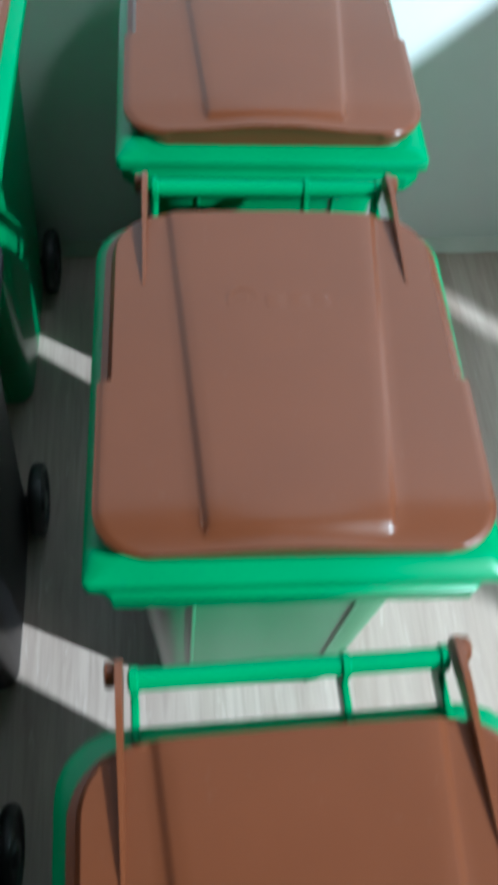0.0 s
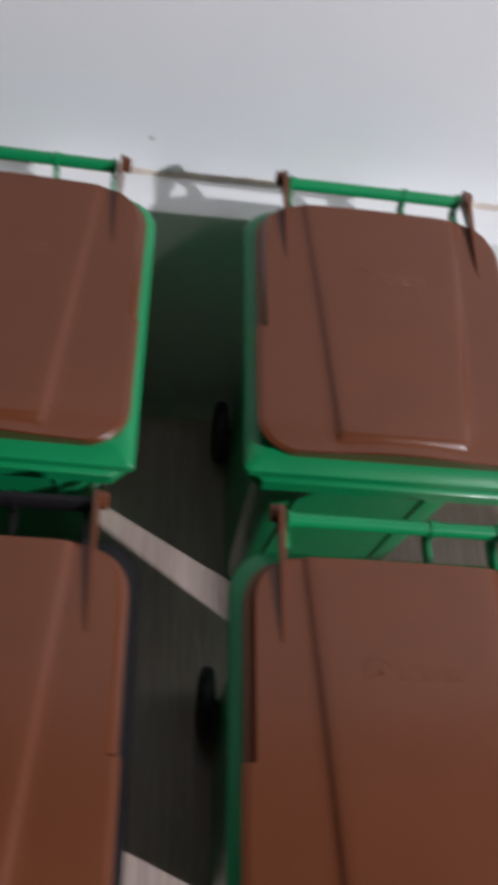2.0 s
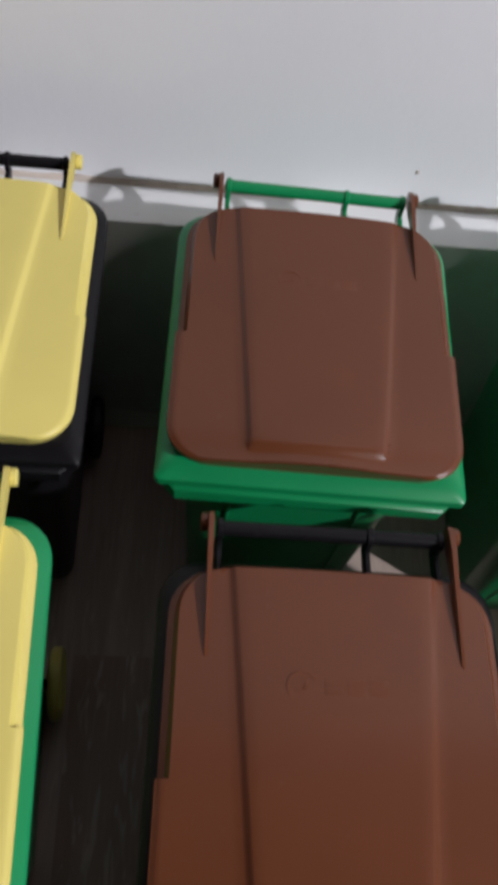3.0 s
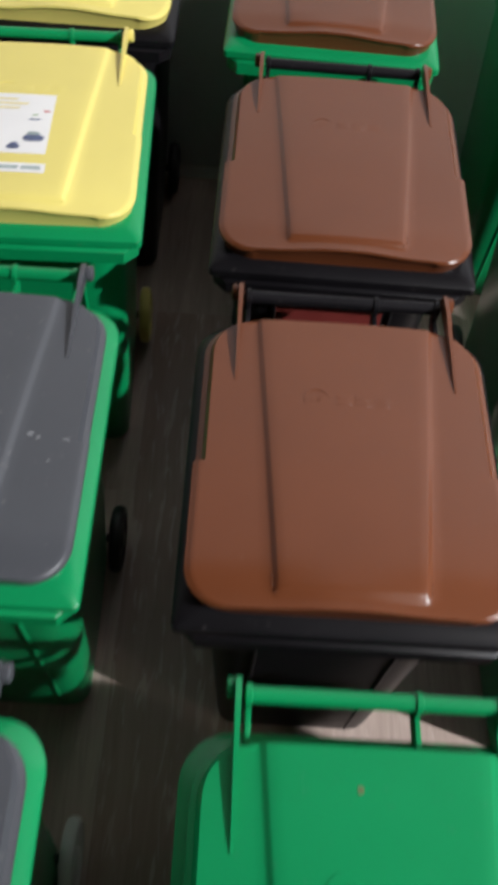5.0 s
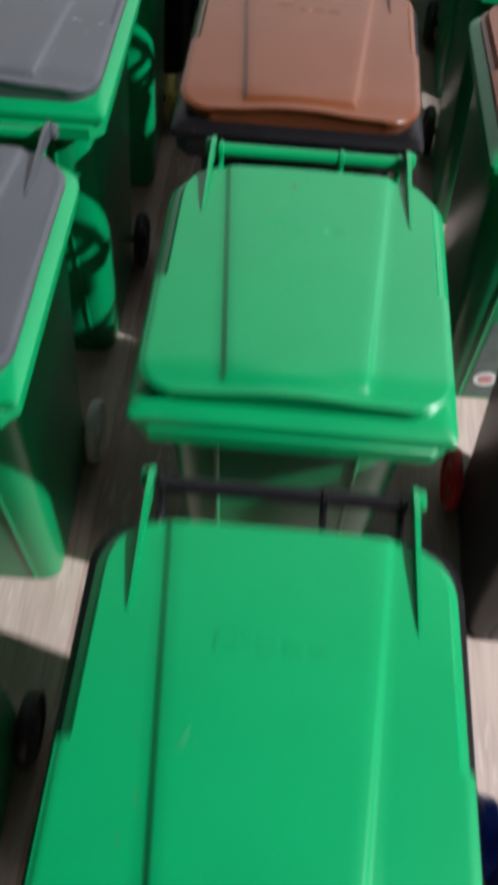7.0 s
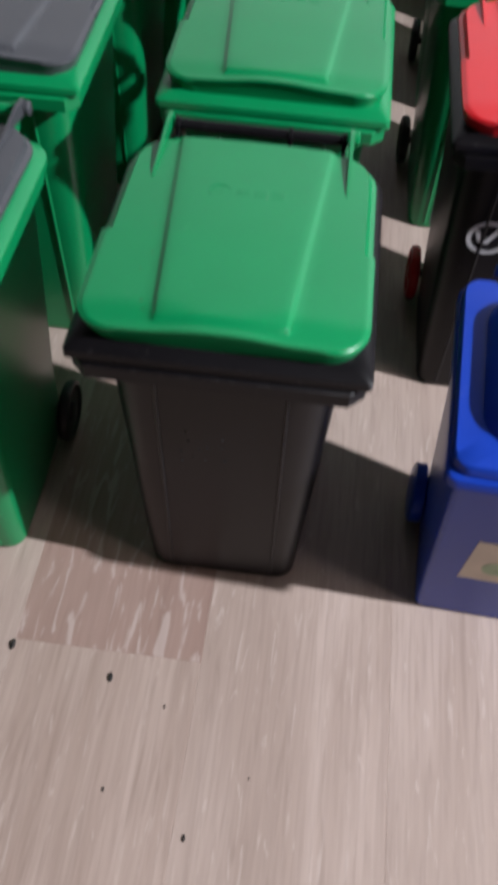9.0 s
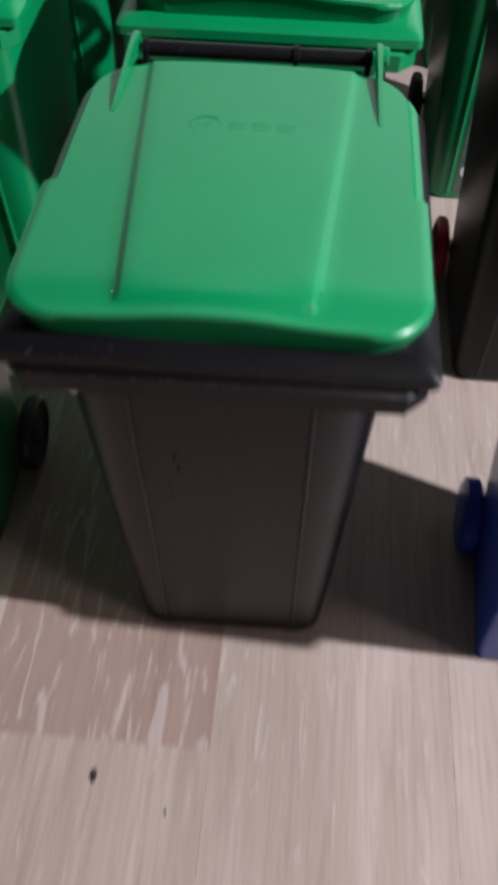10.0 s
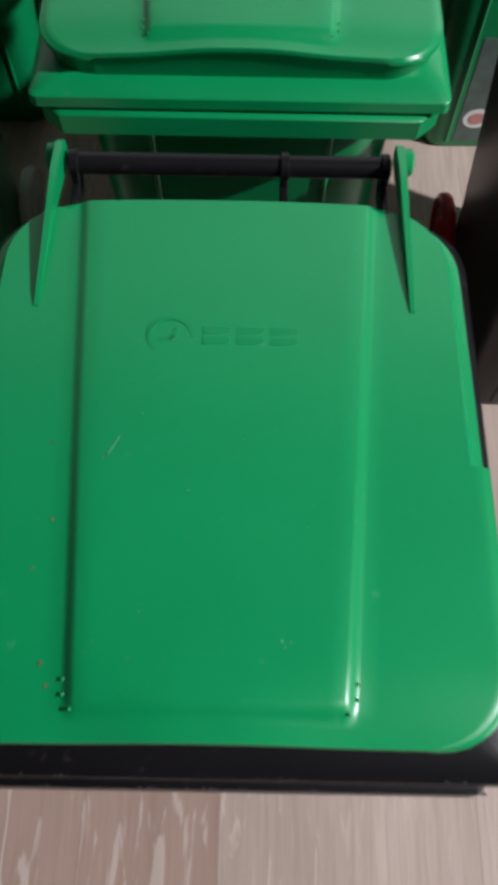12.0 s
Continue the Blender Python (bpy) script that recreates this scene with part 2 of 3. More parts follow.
def lid_half(y):
    """Half width of the lid's plan at y."""
    w = 0.0381 if y < -0.0080 else 0.0376
    if y < LID_Y0 + 0.010:
        d = (LID_Y0 + 0.010 - y) / 0.010
        w -= 0.010 * (1 - math.sqrt(max(0.0, 1 - d * d)))
    if y > LID_Y1 - 0.011:
        d = (y - LID_Y1 + 0.011) / 0.011
        w -= 0.0100 * (1 - math.sqrt(max(0.0, 1 - d * d)))
    return w


def panel_half(y):
    f = (y + 0.0440) / (0.0405 + 0.0440)
    return 0.0161 + (0.0226 - 0.0161) * max(0, min(1, f))


def smooth_step(a, b, x):
    t = max(0.0, min(1.0, (x - a) / (b - a)))
    return t * t * (3 - 2 * t)


def lid_top(x, y):
    """Height of the lid's upper face without the raised panel."""
    w = lid_half(y)
    z = 0.1496 + 0.0016 * (1 - (x / 0.0385) ** 2) - 0.0013 * smooth_step(-0.01, 0.045, y)
    z -= 0.0011 * smooth_step(-0.036, -0.0465, y) * (0.10 + 0.90 * smooth_step(0.003, 0.020, abs(x)))
    z -= 0.0005 * smooth_step(0.0016, 0.0, w - abs(x))
    if y > -0.0080:
        # rear sides are stepped down beside the wing of the front half
        z -= 0.0017 * smooth_step(0.0024, 0.0014, w - abs(x))
    return z


def lid_mesh():
    ys = [LID_Y0, -0.0463, -0.0458, -0.0450, -0.0444, -0.0438, -0.0430, -0.0422, -0.0412, -0.040, -0.0385, -0.0365, -0.034, -0.031]
    ys += [-0.027 + 0.003 * i for i in range(6)] + [-0.0092, -0.0081, -0.0079, -0.007]
    ys += [-0.004 + 0.004 * i for i in range(8)] + [0.027, 0.0295, 0.032, 0.034, 0.036, 0.0375, 0.0385, LID_Y1]
    flank = 0.0021
    cols = [("p", i / 8) for i in range(9)] + [("f", i / 4) for i in range(1, 5)] + [("s", i / 6) for i in range(1, 6)] + [("e", d) for d in (0.0042, 0.0036, 0.0031, 0.0027, 0.0024, 0.0014, 0.0010, 0.0007, 0.0003, 0)]
    bm = bmesh.new()
    grid = []
    for y in ys:
        w, p = lid_half(y), panel_half(y)
        half = []
        for kind, v in cols:
            if kind == "p":
                x = p * v
            elif kind == "f":
                x = p + flank * v
            elif kind == "s":
                x = p + flank + (w - 0.0042 - p - flank) * v
            else:
                x = w - v
            rise = 1 - smooth_step(p, p + flank, x)
            front = smooth_step(-0.0440, -0.0418, y)
            height = 0.0009 + 0.0002 * smooth_step(0.02, -0.04, y)
            z = lid_top(x, y) + height * rise * front
            half.append((x, z))
        row = [(-x, z) for x, z in half[:0:-1]] + half
        grid.append([bm.verts.new((x, y, z)) for x, z in row])
    for a, b in zip(grid, grid[1:]):
        for i in range(len(a) - 1):
            bm.faces.new((a[i], a[i + 1], b[i + 1], b[i]))
    # skirt and underside
    rim_loop = grid[0] + [r[-1] for r in grid[1:-1]] + grid[-1][::-1] + [r[0] for r in grid[-2:0:-1]]
    steps = ((1.002, 0.0002), (1.001, 0.0010), (0.990, 0.0012), (0.984, 0.0016))
    last = rim_loop
    k = len(rim_loop)
    for f, drop in steps + ((0.966, None),):
        ring = []
        for v in rim_loop:
            x, y, z = v.co
            ring.append(bm.verts.new((x * f, y * f, z - drop if drop else 0.1430)))
        for i in range(k):
            j = (i + 1) % k
            bm.faces.new((last[i], ring[i], ring[j], last[j]))
        last = ring
    inner = last
    bm.faces.new(inner)
    return bm


def arm_mesh(side):
    """Hinge arm: a blade that runs out on the lid, with a pin's cap at the back."""
    x = side * 0.0289
    prof = []
    tip, back = 0.0182, 0.0515
    top, bottom = [], []
    for i in range(13):
        f = i / 12
        y = tip + (back - tip) * f
        zs = lid_top(x, min(y, 0.036))
        zt = zs + 0.0002 + 0.0031 * f ** 0.8 - 0.0012 * smooth_step(0.80, 1.0, f)
        zb = zs - 0.0008 - 0.0016 * smooth_step(0.6, 0.95, f)
        top.append((y, zt))
        bottom.append((y, zb))
    loop = top + [(back + 0.0014, 0.1502), (back + 0.0018, 0.1480), (back + 0.0012, 0.1462)] + bottom[::-1]
    th = 0.00065
    bm = bmesh.new()
    a = [bm.verts.new((x - th * (0.55 + 0.45 * smooth_step(tip, back, y)), y, z)) for y, z in loop]
    b = [bm.verts.new((x + th * (0.55 + 0.45 * smooth_step(tip, back, y)), y, z)) for y, z in loop]
    n = len(loop)
    bm.faces.new(a[::-1])
    bm.faces.new(b)
    for i in range(n):
        bm.faces.new((a[i], b[i], b[(i + 1) % n], a[(i + 1) % n]))
    cap = turned([(0, 0.0018), (0.0003, 0.0023), (0.0016, 0.0023), (0.0020, 0.0019)], 14, (x + (0.0005 if side > 0 else -0.0025), 0.0512, 0.1480))
    return join(bm, cap)


def panel_top(x, y):
    return lid_top(x, y) + 0.0009 + 0.0002 * smooth_step(0.02, -0.04, y)


def emblem_ring_mesh():
    cx, cy, n = -0.0078, 0.0118, 40
    bm = bmesh.new()
    rings = []
    for r, dz in ((0.0036, -0.0004), (0.0035, 0.00006), (0.0029, 0.00006), (0.0028, -0.0004)):
        rings.append([bm.verts.new((cx + r * math.cos(2 * math.pi * i / n), cy + r * math.sin(2 * math.pi * i / n), panel_top(cx, cy) + dz)) for i in range(n)])
    for a, b in zip(rings, rings[1:]):
        for i in range(n):
            bm.faces.new((a[i], a[(i + 1) % n], b[(i + 1) % n], b[i]))
    return bm


def emblem_block_mesh(x):
    """A low block of two plain bars, in relief."""
    bars = []
    for y in (0.0103, 0.0122):
        z = panel_top(x + 0.002, y)
        bars.append(box(x, x + 0.0041, y, y + 0.0013, z - 0.0005, z + 0.00006, 0.00006, 1))
    return join(*bars)


def emblem_wedge_mesh():
    """Two short blades that cross, in relief."""
    z = panel_top(-0.0078, 0.0118)
    blades = []
    for turn, dx, dy in ((70, 0.0005, 0.0002), (10, -0.0004, -0.0004)):
        b = box(-0.0014, 0.0014, -0.0004, 0.0004, -0.0005, 0.00005, 0.00005, 1)
        b.transform(pose(-0.0078 + dx, 0.0118 + dy, z, 0, 0, turn))
        blades.append(b)
    return join(*blades)


def glint_mesh(side):
    """Three tiny beads added as glints where the panel's flank meets its front edge."""
    out = bmesh.new()
    for x, y in ((0.0182, -0.0392), (0.0181, -0.0410), (0.0170, -0.0428)):
        bead = bmesh.new()
        bmesh.ops.create_icosphere(bead, subdivisions=2, radius=0.00027)
        for v in bead.verts:
            v.co = Vector((side * x + v.co.x, y + v.co.y, lid_top(x, y) + (0.0008 if x < 0.0175 else 0.0004) + 0.6 * v.co.z))
        out = join(out, bead)
    return out


def body_front(z):
    return -0.0225 - 0.0185 * z / 0.138


def body_section(z):
    """Plan of the tapered body at z: broad front face, rounded-off corners, narrower back."""
    f = z / 0.138
    front = body_front(z)
    back = 0.0448 - 0.0014 * f
    side = 0.0275 + 0.0066 * f
    face = 0.0195
    cut = 0.0070 + 0.0050 * f
    pts = [(0.0, front), (0.010, front), (face - 0.0005, front)]
    for i in range(7):
        a = radians(90 * i / 6)
        pts.append((face + (side - face) * math.sin(a) ** 0.85, front + cut * (1 - math.cos(a))))
    pts += [(side, (front + back) / 2), (side - 0.0008, back - 0.006), (side - 0.0022, back - 0.0018), (side - 0.0060, back)]
    pts = [(x, y, z) for x, y in pts]
    return pts + [(-x, y, zz) for x, y, zz in pts[:0:-1]]


def body_mesh():
    zs = [0.0, 0.0006, 0.0018, 0.004, 0.03, 0.07, 0.11, 0.137]
    rings = []
    for z in zs:
        ring = body_section(z)
        shrink = {0.0: 0.96, 0.0006: 0.982, 0.0018: 0.996}.get(z, 1.0)
        rings.append([(x * shrink, (y - 0.006) * shrink + 0.006, zz) for x, y, zz in ring])
    bm = loft(rings)
    # raised seams up the front's two edges
    for s in (-1, 1):
        a, b = body_section(0.004), body_section(0.136)
        x0, y0 = a[2][0] * s, a[2][1]
        x1, y1 = b[2][0] * s, b[2][1]
        bm = join(bm, rod((x0, y0, 0.004), (x1, y1 - 0.0001, 0.136), 0.00065, 10))
    # wheel arches: a housing at the lower back
    bm = join(bm, box(-0.0262, 0.0262, 0.030, 0.0466, 0.004, 0.034, 0.002, 2))
    return bm


def cut_corners(hw_f, hw_b, y0, y1, cut, rb, z):
    """Plan outline with bevelled front corners; as many points as outline() gives."""
    pts = outline(hw_f, hw_b, y0, y1, cut, rb, z)
    for start, a, b in ((0, (hw_f - cut, y0), (hw_f, y0 + cut)), (21, (-hw_f, y0 + cut), (-(hw_f - cut), y0))):
        for i in range(7):
            f = (0, 0.04, 0.08, 0.5, 0.92, 0.96, 1)[i]
            pts[start + i] = (a[0] + (b[0] - a[0]) * f, a[1] + (b[1] - a[1]) * f, z)
    return pts


def rim_mesh():
    """Sloping flange over a second, slightly narrower tier with cut corners."""
    rings = [cut_corners(0.0330, 0.0330, -0.0410, 0.0405, 0.004, 0.004, 0.1326),
             cut_corners(0.0386, 0.0378, -0.0492, 0.0425, 0.0040, 0.010, 0.1326),
             cut_corners(0.0389, 0.0384, -0.0496, 0.0430, 0.0042, 0.010, 0.1329),
             cut_corners(0.0391, 0.0386, -0.0499, 0.0430, 0.0042, 0.010, 0.1376),
             cut_corners(0.0388, 0.0382, -0.0496, 0.0428, 0.0042, 0.010, 0.1379),
             cut_corners(0.0386, 0.0384, -0.0484, 0.0428, 0.0036, 0.010, 0.1381),
             cut_corners(0.0386, 0.0384, -0.0482, 0.0428, 0.0036, 0.010, 0.1387),
             outline(0.0401, 0.0400, -0.0488, 0.0436, 0.0016, 0.011, 0.1389),
             outline(0.0403, 0.0402, -0.0491, 0.0438, 0.0017, 0.011, 0.1391),
             outline(0.0403, 0.0402, -0.0491, 0.0438, 0.0017, 0.011, 0.1414),
             outline(0.0400, 0.0399, -0.0488, 0.0435, 0.0015, 0.011, 0.1417),
             outline(0.0374, 0.0370, -0.0436, 0.0400, 0.006, 0.010, 0.1440),
             outline(0.0350, 0.0350, -0.0420, 0.0385, 0.006, 0.010, 0.1440)]
    return loft(rings)


def handle_mesh():
    return rod((-0.0276, 0.0500, 0.1478), (0.0276, 0.0500, 0.1478), 0.0019, 14)


def bracket_mesh(x):
    """A lug between the rim's back and the handle bar, with a collar round the bar."""
    bm = box(x - 0.0007, x + 0.0007, 0.0405, 0.0504, 0.1408, 0.1450, 0.0003, 1)
    rise = box(x - 0.0007, x + 0.0007, 0.0478, 0.0512, 0.1420, 0.1480, 0.0003, 1)
    collar = turned([(-0.0008, 0.0019), (-0.0006, 0.0024), (0.0006, 0.0024), (0.0008, 0.0019)], 14, (x, 0.0500, 0.1478))
    return join(bm, rise, collar)


def wheel_mesh(side):
    prof = [(0, 0.004), (0.0, 0.0112), (0.0005, 0.0126), (0.0016, 0.0132), (0.0034, 0.0132), (0.0044, 0.0126), (0.0048, 0.0115), (0.0044, 0.0104), (0.0036, 0.0098), (0.0034, 0.0045), (0.0046, 0.0040), (0.0050, 0.0030), (0.0050, 0.0005)]
    if side < 0:
        prof = [(-x, r) for x, r in prof]
    return turned(prof, 30, (side * 0.0292, 0.0412, 0.0132))


MESHES = {}


def shared(key, make, mat):
    """One mesh for all alike parts in one material."""
    if (key, mat.name) not in MESHES:
        ob = part(key, make(), mat)
        MESHES[key, mat.name] = ob.data
        bpy.data.objects.remove(ob)
    return MESHES[key, mat.name]


def piece(name, key, make, mat, parent, label=""):
    ob = new(name, shared(key, make, mat))
    ob.parent = parent
    if label:
        ob["label"] = label
    return ob


def wheeled_bin(x, y, turn, body_mat, lid_mat, wheel_mat, label, group="miniature wheelie bins"):
    base = new("wheelie_bin")
    base.empty_display_size = 0.02
    base.matrix_world = pose(x, y, 0, 0, 0, turn)
    tagged(base, label, "wheelie bin", group)
    piece("body", "body", body_mesh, body_mat, base)
    piece("rim", "rim", rim_mesh, body_mat, base)
    piece("handle_bar", "handle_bar", handle_mesh, body_mat, base)
    for i, bx in enumerate((-0.0266, 0.0094, 0.0266)):
        piece("handle_bracket", "handle_bracket%d" % i, lambda: bracket_mesh(bx), body_mat, base)
    lid = piece("lid", "lid", lid_mesh, lid_mat, base, lid_mat.name.replace("_", " ") + " lid with a raised centre panel")
    for s in (-1, 1):
        piece("hinge_arm", "hinge_arm%d" % s, lambda: arm_mesh(s), lid_mat, lid)
    for s in (-1, 1):
        piece("corner_nub", "corner_nub%d" % s, lambda: glint_mesh(s), GLINT[lid_mat.name], lid)
    piece("emblem_ring", "emblem_ring", emblem_ring_mesh, lid_mat, lid)
    piece("emblem_wedge", "emblem_wedge", emblem_wedge_mesh, lid_mat, lid)
    for i in range(3):
        piece("emblem_block", "emblem_block%d" % i, lambda: emblem_block_mesh(-0.0030 + i * 0.0050), lid_mat, lid)
    piece("axle", "axle", lambda: rod((-0.0330, 0.0412, 0.0132), (0.0330, 0.0412, 0.0132), 0.0018, 10), RUBBER, base)
    for s in (-1, 1):
        piece("wheel", "wheel%d" % s, lambda: wheel_mesh(s), wheel_mat, base)
    return base


# ---- the room ----
def structure(ob, label=""):
    return tagged(ob, label, kind="structure")


X0, X1, Y0, Y1, TOP = -2.20, 2.80, -4.00, 0.5445, 2.50
structure(part("ground", box(X0 - 0.1, X1 + 0.1, Y0 - 0.1, Y1 + 0.1, -0.12, -0.008), WALL_PAINT, smooth=False), "screed under the laminate")
structure(part("wall_north", box(X0 - 0.1, X1 + 0.1, Y1, Y1 + 0.1, -0.008, TOP), WALL_PAINT, smooth=False), "white painted wall behind the bins")
structure(part("wall_south", box(X0 - 0.1, X1 + 0.1, Y0 - 0.1, Y0, -0.008, TOP), LOW_BOUNCE_PAINT, smooth=False), "plain unseen wall, greyed to weaken bounced light")
structure(part("wall_west", box(X0 - 0.1, X0, Y0, Y1, -0.008, TOP), LOW_BOUNCE_PAINT, smooth=False), "plain unseen wall, greyed to weaken bounced light")
structure(part("wall_east", box(X1, X1 + 0.1, Y0, Y1, -0.008, TOP), LOW_BOUNCE_PAINT, smooth=False), "plain unseen wall, greyed to weaken bounced light")
structure(part("ceiling", box(X0 - 0.1, X1 + 0.1, Y0 - 0.1, Y1 + 0.1, TOP, TOP + 0.1), LOW_BOUNCE_PAINT, smooth=False), "plain unseen ceiling, greyed to weaken bounced light")
structure(part("baseboard", box(X0, X1, 0.5262, Y1 - 0.0006, -0.002, 0.1200, 0.0012, 2), BOARD_PAINT), "white painted skirting board with a flat top")


def bead_mesh():
    """A hand-drawn bead of filler in the corner of board and floor."""
    rings = []
    n = 180
    for i in range(n + 1):
        x = -0.45 + 0.9 * i / n
        h = 0.0052 + 0.0006 * noise.noise(Vector((x * 30, 4, 0)))
        d = 0.0046 + 0.0008 * noise.noise(Vector((x * 40, 7, 0)))
        rings.append([(x, 0.5266, -0.0005), (x, 0.5262 - d, -0.0005), (x, 0.5262 - d * 0.92, 0.0006), (x, 0.5262 - d * 0.45, h * 0.45), (x, 0.5262 - 0.0003, h), (x, 0.5266, h)])
    return loft(rings)


structure(part("trim", bead_mesh(), BEAD), "grey-white bead of filler at the skirting board's foot")


def sealant_mesh():
    rnd = random.Random(5)
    rings = []
    n = 420
    for i in range(n + 1):
        x = -0.45 + 0.9 * i / n
        h = 0.0012 + 0.0011 * (noise.noise(Vector((x * 60, 2, 0))) + 0.5 * noise.noise(Vector((x * 260, 5, 0)))) + rnd.uniform(0, 0.0003)
        d = 0.0010 + 0.0008 * noise.noise(Vector((x * 90, 9, 0)))
        h, d = max(0.0005, h), max(0.0004, d)
        rings.append([(x, Y1 + 0.0005, 0.1194), (x, Y1 - 0.0006 - d, 0.1194), (x, Y1 - 0.0006 - d * 0.8, 0.1203), (x, Y1 - 0.0004, 0.1200 + h), (x, Y1 + 0.0005, 0.1200 + h)])
    return loft(rings)


structure(part("trim", sealant_mesh(), SEALANT, smooth=False), "dirty cracked sealant line above the skirting board")


def chip_mesh():
    """A shallow flake with a ragged outline, 2 mm across."""
    rnd = random.Random(8)
    angles = [2 * math.pi * i / 11 for i in range(11)]
    radii = [rnd.uniform(0.0004, 0.0008) for _ in angles]
    rings = []
    for y, k in ((Y1 + 0.0004, 1.0), (Y1 - 0.0003, 1.0), (Y1 - 0.0005, 0.7)):
        rings.append([(0.0380 + k * r * math.cos(a), y, 0.1349 + 1.2 * k * r * math.sin(a)) for a, r in zip(angles, radii)])
    return loft(rings)


structure(part("trim", chip_mesh(), SEALANT, smooth=False), "small beige fleck of filler on the wall")

# ---- the bins ----
G_BIN, K_BIN = "green plastic body", "black plastic body"
BINS = {}


def add_bin(key, x, y, turn, body_mat, lid_mat, wheel_mat, label):
    BINS[key] = wheeled_bin(x, y, turn, body_mat, lid_mat, wheel_mat, label)


add_bin("A1", -0.1020, 0.4706, -0.12, BLACK, YELLOW, RUBBER, "black miniature wheelie bin, yellow lid, by the wall")
add_bin("A2", -0.1049, 0.3611, 2.11, GREEN, YELLOW, YELLOW, "green miniature wheelie bin, yellow lid with paper sticker")
add_bin("A3", -0.1052, 0.2412, 0.21, GREEN, GREY, RUBBER, "green miniature wheelie bin, scuffed grey lid, black wheels")
add_bin("A4", -0.1061, 0.1224, 0.69, GREEN, GREY, LIGHT_GREY, "green miniature wheelie bin, grey lid, pale grey wheels")
add_bin("A5", -0.1058, -0.0018, 0.03, GREEN, GREY, RUBBER, "green miniature wheelie bin, grey lid, paper label low on front")
add_bin("B1", -0.0014, 0.4663, -1.97, GREEN, BROWN, RUBBER, "green miniature wheelie bin, brown lid, by the wall")
add_bin("B2", -0.0008, 0.3523, -0.92, BLACK, BROWN, RUBBER, "black miniature wheelie bin, brown lid, dark red sticker on front")
add_bin("B3", -0.0030, 0.2377, -0.20, BLACK, BROWN, RUBBER, "black miniature wheelie bin, clean brown lid, black wheels")
add_bin("B4", 0.0012, 0.1222, -0.01, GREEN, GREEN, RUBBER, "all-green miniature wheelie bin with closed lid")
add_bin("B5", 0.0000, 0.0000, 0.00, BLACK, GREEN, RUBBER, "black miniature wheelie bin, scuffed rim, green lid")
add_bin("C1", 0.1066, 0.4655, -0.94, GREEN, BROWN, RUBBER, "green miniature wheelie bin, brown lid, by the wall")
add_bin("C2", 0.1008, 0.3500, -1.17, GREEN, BROWN, RUBBER, "green miniature wheelie bin, brown lid, behind another")
add_bin("C3", 0.0969, 0.2324, 1.22, GREEN, BROWN, RUBBER, "green miniature wheelie bin, brown lid, round red label on front")
add_bin("C4", 0.1025, 0.1140, 0.00, BLACK, RED, RED, "black miniature wheelie bin, red lid, red wheels, white emblem")


# ---- two unseen blocks added beside the rows to cast shadows on skirting board and floor ----
def box_file(x0, x1, y0, y1, h):
    """Unseen shadow caster: a narrow upright body under a lid that stands out at both ends."""
    base = new("box_file")
    base.empty_display_size = 0.02
    base.matrix_world = pose((x0 + x1) / 2, (y0 + y1) / 2, 0)
    tagged(base, "plain pale grey unseen block with a flat lid, added to cast shadows", "box file", "box files beside the bins")
    hx, hy = (x1 - x0) / 2, (y1 - y0) / 2
    rings = [outline(hx - 0.002 - k, hx - 0.002 - k, -hy + 0.012 + k, hy - 0.012 - k, 0.003, 0.003, z) for k, z in ((0.003, 0.0), (0.002, 0.002), (0.0, h - 0.018))]
    part("body", loft(rings), LIGHT_GREY, base)
    rings = [outline(hx - k, hx - k, -hy + k, hy - k, 0.003, 0.003, z) for k, z in ((0.001, h - 0.018), (0.0, h - 0.017), (0.0, h - 0.002), (0.001, h), (0.008, h), (0.010, h - 0.002))]
    part("lid", loft(rings), LIGHT_GREY, base)
    return base


box_file(0.395, 0.425, 0.300, 0.470, 0.319)
box_file(0.395, 0.425, 0.185, 0.297, 0.319)


# ---- the small blue bin, 118 mm high ----
def blue_body_mesh():
    rings = []
    for z in (0.0, 0.0008, 0.003, 0.03, 0.07, 0.104):
        f = z / 0.104
        k = 0.94 if z == 0 else 1.0
        hw, y0, y1 = 0.0265 + 0.0050 * f, -0.0215 - 0.0185 * f, 0.0240 + 0.0070 * f
        rings.append(outline(hw * k, hw * k, y0 * k, y1 * k, 0.0025, 0.004, z, 4))
    return loft(rings)


def blue_rim_mesh():
    rings = []
    for hw, y0, y1, z in ((0.0315, -0.0405, 0.0310, 0.1010), (0.0345, -0.0425, 0.0335, 0.1010), (0.0350, -0.0430, 0.0340, 0.1016), (0.0350, -0.0430, 0.0340, 0.1048), (0.0345, -0.0425, 0.0335, 0.1054), (0.031, -0.039, 0.030, 0.1054)):
        rings.append([(x, y, zz + 0.10 * (y + 0.0430)) for x, y, zz in outline(hw, hw, y0, y1, 0.004, 0.006, z, 5)])
    return loft(rings)


